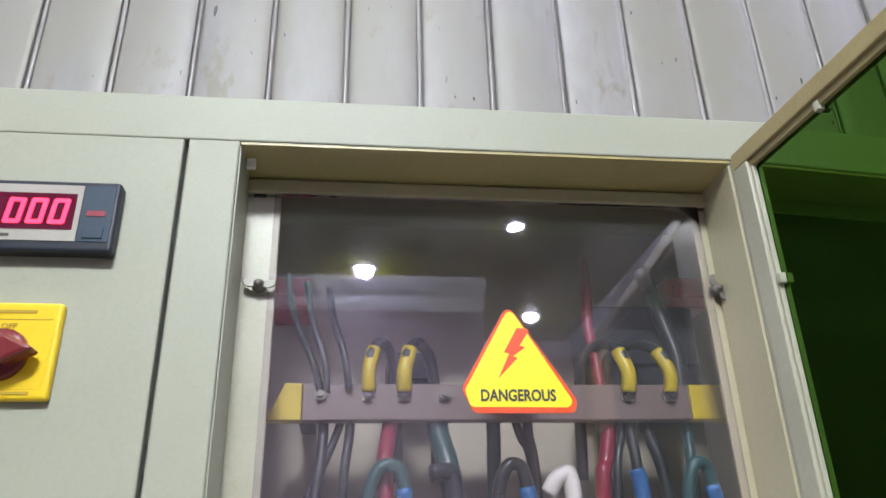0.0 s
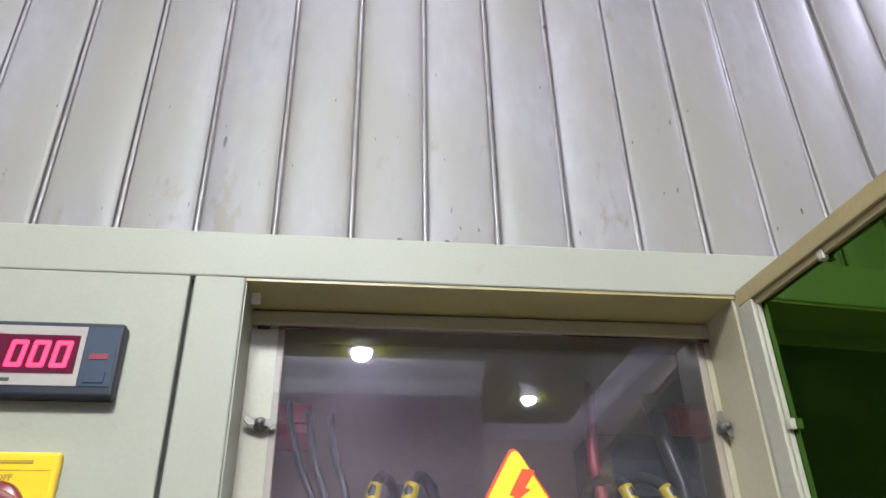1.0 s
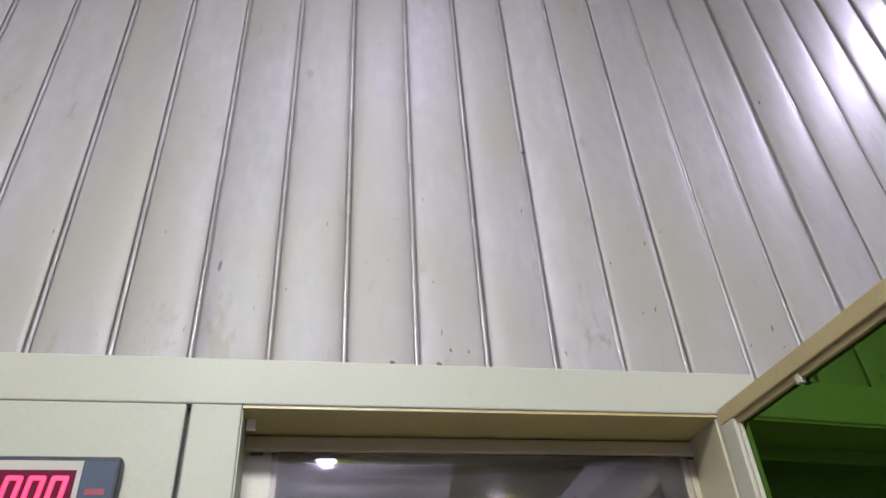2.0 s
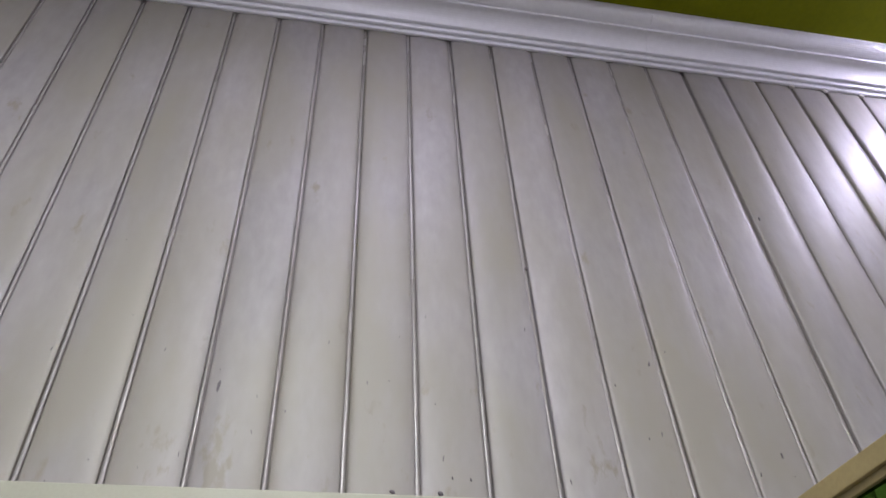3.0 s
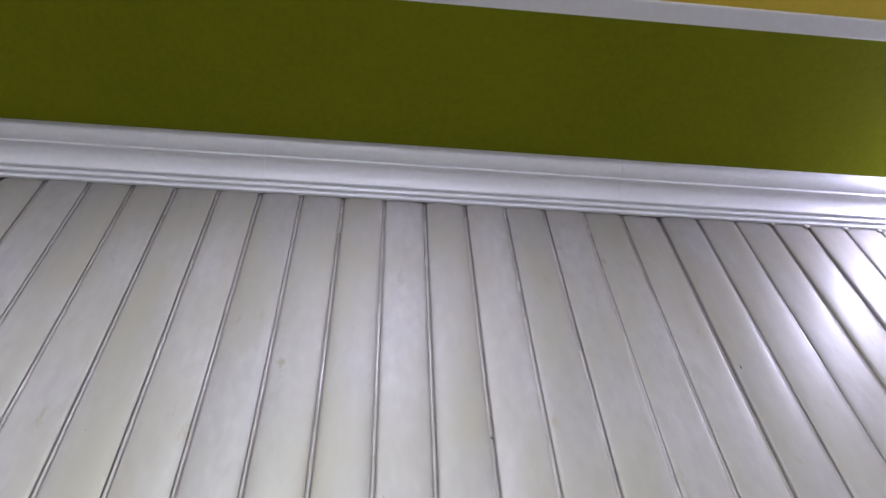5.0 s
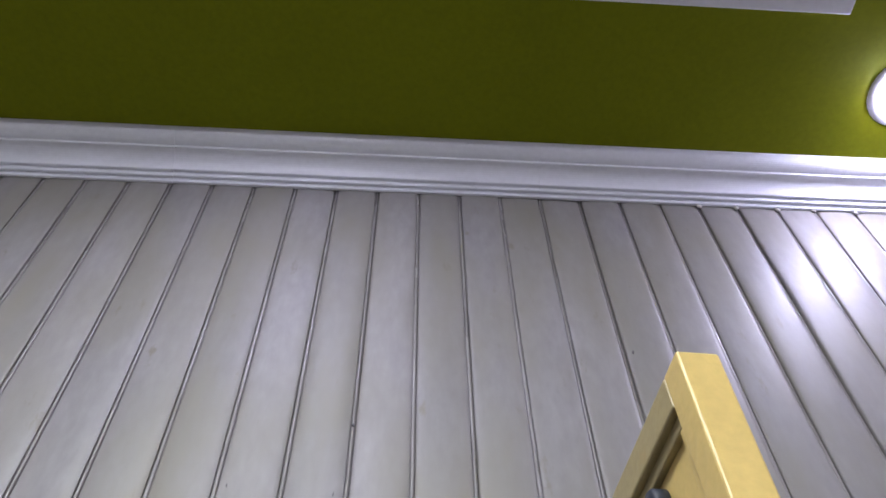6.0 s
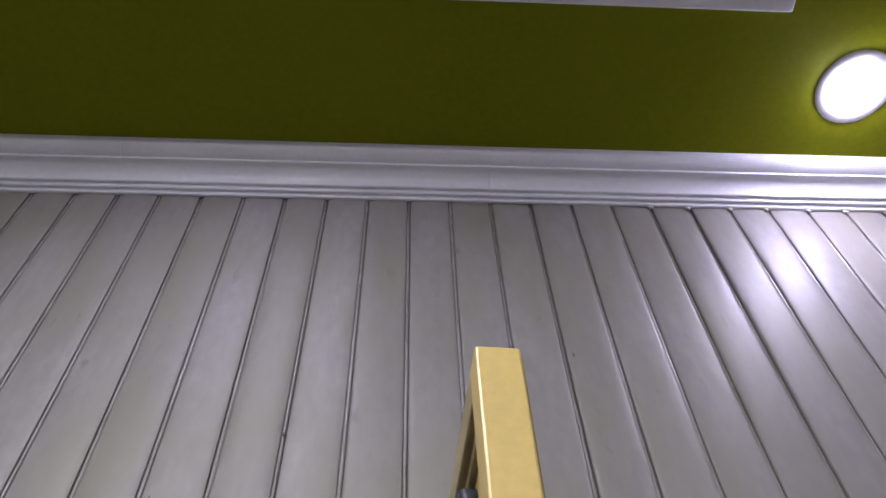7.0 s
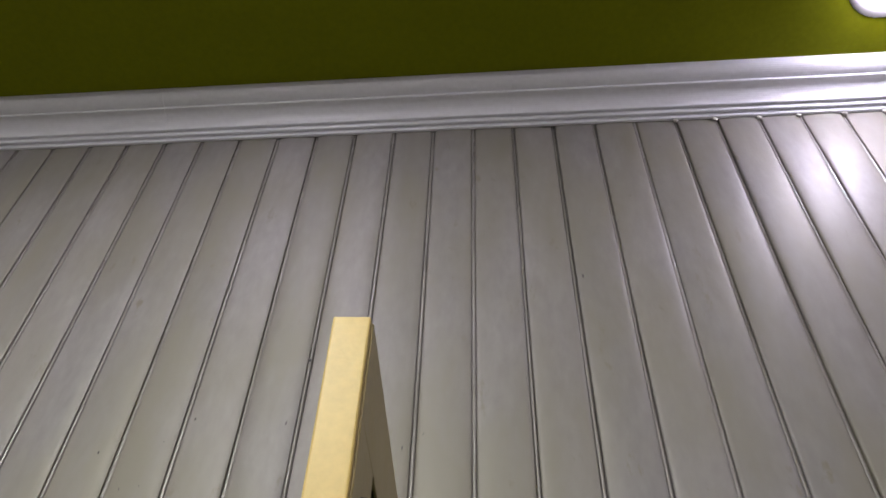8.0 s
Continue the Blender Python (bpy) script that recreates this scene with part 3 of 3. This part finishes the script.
for x in (0.212, 0.246, 0.272, 0.302, 0.340, 0.370, 0.441, 0.474):
    part("terminal_bolt", turned([(0.0060, 0), (0.0060, 0.0012), (0.0044, 0.0012), (0.0044, 0.0042), (0.0024, 0.0042), (0.0024, 0.0075)], (x, BY0, 1.6560), (0, -1, 0), 12), STEEL, strip, smooth=False)


def cable(points, radius, material, label, sleeve=None, sleeve_at=None, lug=False):
    thing = group_at("cable", 0, 0, 0)
    part("jacket", tube(points, radius), material, thing, smooth=True)
    if lug:
        part("lug", prism([(points[0][0] - 0.0045, 1.6515), (points[0][0] + 0.0045, 1.6515), (points[0][0] + 0.0045, 1.6600), (points[0][0] + 0.0026, 1.6655), (points[0][0] - 0.0026, 1.6655), (points[0][0] - 0.0045, 1.6600)], 0.0782, 0.0799, 0.0003), BRASS, thing, "tinned cable lug")
    if sleeve:
        part("sleeve", tube(sleeve_at, radius * 1.22), sleeve, thing, "coloured sleeve", True)
    return tagged(thing, label, "cable", "panel wiring")


# from the terminals upwards, yellow-sleeved at the lug
UP = "black cable with a yellow sleeve rising from the terminal board"
for x, lean, r in ((0.246, 0.012, 0.0042), (0.272, 0.014, 0.0046), (0.441, -0.014, 0.0046), (0.474, -0.022, 0.0044)):
    pts = [(x, 0.0755, 1.658), (x, 0.072, 1.672), (x + lean * 0.3, 0.076, 1.690), (x + lean, 0.095, 1.700), (x + lean * 1.8, 0.112, 1.680), (x + lean * 2.0, 0.122, 1.600)]
    cable(pts, r, BLACK_CABLE, UP, YELLOW_TAPE, [pts[0], pts[1], pts[2]], True)
# thin wires on the hinge-free side
THIN = "thin dark wire curving up from the terminal board"
cable([(0.212, 0.0755, 1.657), (0.205, 0.072, 1.680), (0.194, 0.080, 1.705), (0.184, 0.100, 1.740), (0.180, 0.120, 1.765)], 0.0028, BLACK_CABLE, THIN)
cable([(0.216, 0.0785, 1.657), (0.214, 0.078, 1.680), (0.204, 0.085, 1.712), (0.196, 0.110, 1.755)], 0.0028, BLACK_CABLE, THIN)
cable([(0.232, 0.0770, 1.660), (0.228, 0.074, 1.685), (0.219, 0.085, 1.715), (0.214, 0.110, 1.750)], 0.0028, BLACK_CABLE, THIN)
# from the terminals downwards
DOWN = "dark cable hanging below the terminal board"
cable([(0.212, 0.096, 1.660), (0.214, 0.096, 1.636), (0.213, 0.092, 1.610), (0.208, 0.088, 1.560), (0.205, 0.09, 1.45)], 0.0040, BLACK_CABLE, DOWN)
cable([(0.232, 0.097, 1.660), (0.224, 0.096, 1.632), (0.214, 0.094, 1.606), (0.196, 0.090, 1.560), (0.18, 0.09, 1.48)], 0.0030, BLACK_CABLE, DOWN)
cable([(0.234, 0.098, 1.660), (0.233, 0.096, 1.630), (0.229, 0.092, 1.590), (0.226, 0.09, 1.48)], 0.0036, BLACK_CABLE, DOWN)
cable([(0.264, 0.097, 1.660), (0.262, 0.092, 1.634), (0.258, 0.080, 1.606), (0.260, 0.076, 1.560), (0.262, 0.08, 1.45)], 0.0058, RED_CABLE, "crimson cable hanging below the terminal board")
cable([(0.300, 0.098, 1.660), (0.298, 0.094, 1.634), (0.304, 0.084, 1.604), (0.308, 0.080, 1.560), (0.31, 0.08, 1.45)], 0.0080, TEAL_CABLE, "thick dark teal cable below the terminal board")
cable([(0.340, 0.098, 1.660), (0.340, 0.096, 1.630), (0.338, 0.092, 1.590), (0.338, 0.09, 1.46)], 0.0052, TEAL_CABLE, DOWN)
cable([(0.352, 0.098, 1.660), (0.360, 0.096, 1.630), (0.366, 0.090, 1.600), (0.364, 0.088, 1.46)], 0.0034, BLACK_CABLE, DOWN)
cable([(0.367, 0.098, 1.660), (0.366, 0.095, 1.630), (0.368, 0.090, 1.600), (0.372, 0.088, 1.46)], 0.0040, BLACK_CABLE, DOWN)
cable([(0.428, 0.097, 1.660), (0.428, 0.094, 1.634), (0.420, 0.086, 1.606), (0.416, 0.084, 1.590), (0.41, 0.09, 1.46)], 0.0056, RED_CABLE, "crimson cable hanging below the terminal board")
cable([(0.440, 0.098, 1.660), (0.438, 0.095, 1.630), (0.430, 0.090, 1.600), (0.42, 0.09, 1.48)], 0.0032, BLACK_CABLE, DOWN)
cable([(0.446, 0.098, 1.660), (0.445, 0.093, 1.630), (0.446, 0.090, 1.590), (0.447, 0.09, 1.46)], 0.0042, BLACK_CABLE, DOWN)
cable([(0.458, 0.098, 1.660), (0.459, 0.093, 1.630), (0.466, 0.090, 1.590), (0.47, 0.09, 1.46)], 0.0044, BLACK_CABLE, DOWN)
cable([(0.492, 0.098, 1.660), (0.491, 0.095, 1.630), (0.488, 0.090, 1.600), (0.486, 0.09, 1.46)], 0.0040, TEAL_CABLE, DOWN)
# rising beside the dark block
cable([(0.427, 0.097, 1.660), (0.426, 0.100, 1.690), (0.424, 0.104, 1.720), (0.430, 0.112, 1.760), (0.436, 0.13, 1.79)], 0.0044, RED_CABLE, "crimson cable rising behind the terminal board")
cable([(0.492, 0.098, 1.655), (0.493, 0.098, 1.690), (0.488, 0.104, 1.725), (0.484, 0.12, 1.775)], 0.0068, BLACK_CABLE, "thick black cable rising behind the terminal board")
# looped ends with coloured sleeves
LOOP = "looped cable end with a blue sleeve"
for x, w, dark in ((0.258, 0.026, TEAL_CABLE), (0.345, 0.022, BLACK_CABLE), (0.480, 0.020, TEAL_CABLE)):
    a = [(x - w / 2, 0.070, 1.50), (x - w / 2, 0.066, 1.570), (x - w / 4, 0.064, 1.598), (x + w / 6, 0.064, 1.604), (x + w / 2, 0.066, 1.588), (x + w / 2 + 0.004, 0.070, 1.50)]
    cable(a, 0.0046, dark, LOOP, BLUE_SLEEVE, [(x + w / 2 - 0.0005, 0.0658, 1.589), (x + w / 2 + 0.003, 0.0675, 1.565), (x + w / 2 + 0.004, 0.070, 1.52)])
cable([(0.290, 0.068, 1.599), (0.300, 0.070, 1.600), (0.306, 0.072, 1.590), (0.308, 0.072, 1.50)], 0.0060, BLACK_CABLE, "black cable bent towards the terminals")
cable([(0.441, 0.080, 1.602), (0.443, 0.080, 1.585), (0.444, 0.082, 1.50)], 0.0058, BLUE_SLEEVE, "blue sleeved cable below the terminal board")
cable([(0.372, 0.072, 1.585), (0.380, 0.070, 1.596), (0.389, 0.070, 1.590), (0.390, 0.072, 1.50)], 0.0060, WHITE_SLEEVE, "white sleeved cable bent towards the terminals")


def breaker(x0, x1, z0, z1, label, material):
    thing = group_at("terminal_block", 0, 0, 0)
    part("body", box(x0, x1, 0.118, 0.1695, z0, z1, 0.0015), material, thing)
    part("front_bar", box(x0 + 0.003, x1 - 0.003, 0.113, 0.1178, z0 + (z1 - z0) * 0.3, z1 - (z1 - z0) * 0.3, 0.001), material, thing)
    return tagged(thing, label, "terminal block", "terminal blocks")


breaker(0.166, 0.198, 1.738, 1.764, "red plastic terminal block on the mounting plate", RED_PLASTIC)
breaker(0.505, 0.538, 1.742, 1.770, "red plastic terminal block on the mounting plate", RED_PLASTIC)
breaker(0.262, 0.300, 1.668, 1.700, "dark grey terminal block on the mounting plate", BLACK_PLASTIC)
breaker(0.428, 0.522, 1.668, 1.742, "dark grey terminal block on the mounting plate", BLACK_PLASTIC)

# ---- boarded walls ----
def board_section(gap, lip, crown, bead):
    """A board with a softly crowned face, a rounded bead beside it and a narrow groove on either side of the bead."""
    face = [(0.0042 + 0.0476 * k / 20, 0.0012 - 1.0 * crown * (1 - abs(k / 10 - 1) ** 3.2)) for k in range(21)]
    edge = 0.0535
    roll = [(edge + gap + (0.0580 - lip - edge - gap) * k / 4, 0.0038 - bead * math.sin(math.pi * k / 4)) for k in range(5)]
    return ([(0.0027, 0.0080), (0.0027, 0.0024), (0.0033, 0.0017)] + face + [(0.0527, 0.0017), (edge, 0.0020), (edge, 0.0058), (edge + gap, 0.0058)]
            + roll + [(0.0580 - lip, 0.0058), (0.0602, 0.0058), (0.0602, 0.0080)])


SECTIONS = [board_section(0.0008, 0.0002, 0.0013, 0.0008), board_section(0.0005, 0.0006, 0.0017, 0.0005), board_section(0.0011, 0.0003, 0.0010, 0.0010),
            board_section(0.0004, 0.0009, 0.0020, 0.0009)]


def board_mesh(z0, z1, section):
    bm = bmesh.new()
    low = [bm.verts.new((x, y, z0)) for x, y in section]
    high = [bm.verts.new((x, y, z1)) for x, y in section]
    n = len(section)
    for k in range(n):
        bm.faces.new((low[k], low[(k + 1) % n], high[(k + 1) % n], high[k]))
    for row, z in ((low, z0), (high[::-1], z1)):
        bm.faces.new([bm.verts.new(v.co) for v in row])
    me = mesh_of(bm, "board", BOARD)
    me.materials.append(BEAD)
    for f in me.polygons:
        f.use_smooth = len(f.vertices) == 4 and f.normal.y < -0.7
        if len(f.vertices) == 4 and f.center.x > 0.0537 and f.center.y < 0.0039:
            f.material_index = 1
    return me


wall_n = part("wall_north", box(WEST, EAST + 0.1, 0.20, 0.3, 0.0, CEIL), WALL_PAINT)
tagged(wall_n, "wall clad with pale grooved vertical boards", "wall", kind="structure")
for x0, x1, z0, z1 in ((WEST, BODY[0] - 0.002, 0.0, CEIL), (BODY[1] + 0.002, EAST + 0.1, 0.0, CEIL), (BODY[0] - 0.002, BODY[1] + 0.002, PANEL_TOP + 0.002, CEIL), (BODY[0] - 0.002, BODY[1] + 0.002, 0.0, BODY[2] - 0.002)):
    part("backing", box(x0, x1, 0.0082, 0.1995, z0, z1), WALL_PAINT, wall_n)
full, over, under = ([board_mesh(z0, z1, section) for section in SECTIONS] for z0, z1 in ((0.0, 2.500), (PANEL_TOP - 0.002, 2.500), (0.0, BODY[2] + 0.002)))
rng = random.Random(7)
first = math.ceil(WEST / PITCH)
for i in range(first, 23):
    x = i * PITCH
    behind = x + PITCH > BODY[0] and x < BODY[1] - 0.004
    kind = rng.randrange(4)
    for meshes in ((over, under) if behind else (full,)):
        board = new("board", meshes[kind])
        board.parent = wall_n
        board.location = (x, rng.uniform(-0.0005, 0.0005), 0)
        board.rotation_euler = (0, 0, radians(rng.uniform(-1.6, 1.6)))
wall_e = part("wall_east", box(EAST + 0.0082, EAST + 0.1, SOUTH, 0.0081, 0.0, CEIL), WALL_PAINT)
tagged(wall_e, "side wall clad with pale grooved vertical boards", "wall", kind="structure")
for i in range(int(-SOUTH / PITCH)):
    board = new("board", full[i % 4])
    board.parent = wall_e
    board.location = (EAST, -i * PITCH - 0.004, 0)
    board.rotation_euler = (0, 0, radians(-90 + rng.uniform(-1.6, 1.6)))


def mark(x, z, w, h, lean, material=SCUFF, name="scuff_mark"):
    steps = 9
    outline = []
    for k in range(steps):
        a = 2 * math.pi * k / steps
        r = rng.uniform(0.75, 1.15)
        u, v = w / 2 * r * math.cos(a), h / 2 * r * math.sin(a)
        outline.append((x + u + v * lean, z + v))
    return part(name, prism(outline, -0.0009, 0.0004), material, wall_n)


mark(0.1235, 1.934, 0.0024, 0.0115, 0.1)
mark(0.681, 2.196, 0.0018, 0.006, 0.0)
# nail head on a seam, drawn as a small dark mark
mark(0.392, 2.087, 0.0035, 0.003, 0.0)
# lumps of sealant where the boards meet the panel and the cornice
for x in (0.2605, 0.2965):
    lump = turned([(0.0014, -0.0010), (0.0024, 0.0), (0.0018, 0.0008), (0.0006, 0.0012)], (x, -0.0003, PANEL_TOP + 0.0105), (0.3, -1, 0.5), 9)
    part("sealant_lump", lump, SCUFF, wall_n, "dark lump of sealant", True)
for _ in range(60):
    x, z = rng.uniform(-0.05, 0.62), PANEL_TOP + 0.006 + abs(rng.gauss(0, 0.09))
    if 0.006 < x % PITCH < 0.050:
        s = rng.uniform(0.6, 1.3)
        mark(x, z, 0.0007 * s, 0.0030 * s * rng.uniform(0.5, 1.8), rng.uniform(-0.3, 0.3))
for i in range(15, 22):
    x = i * PITCH + rng.uniform(-0.004, 0.004)
    lump = turned([(0.0022, -0.002), (0.0044, 0.0), (0.0036, 0.0016), (0.0012, 0.0024)], (x, -0.0005, 2.4915 - rng.uniform(0, 0.002)), (0.15, -1, 0.3), 10)
    part("sealant_lump", lump, CAULK, wall_n, "pale lump of sealant", True)
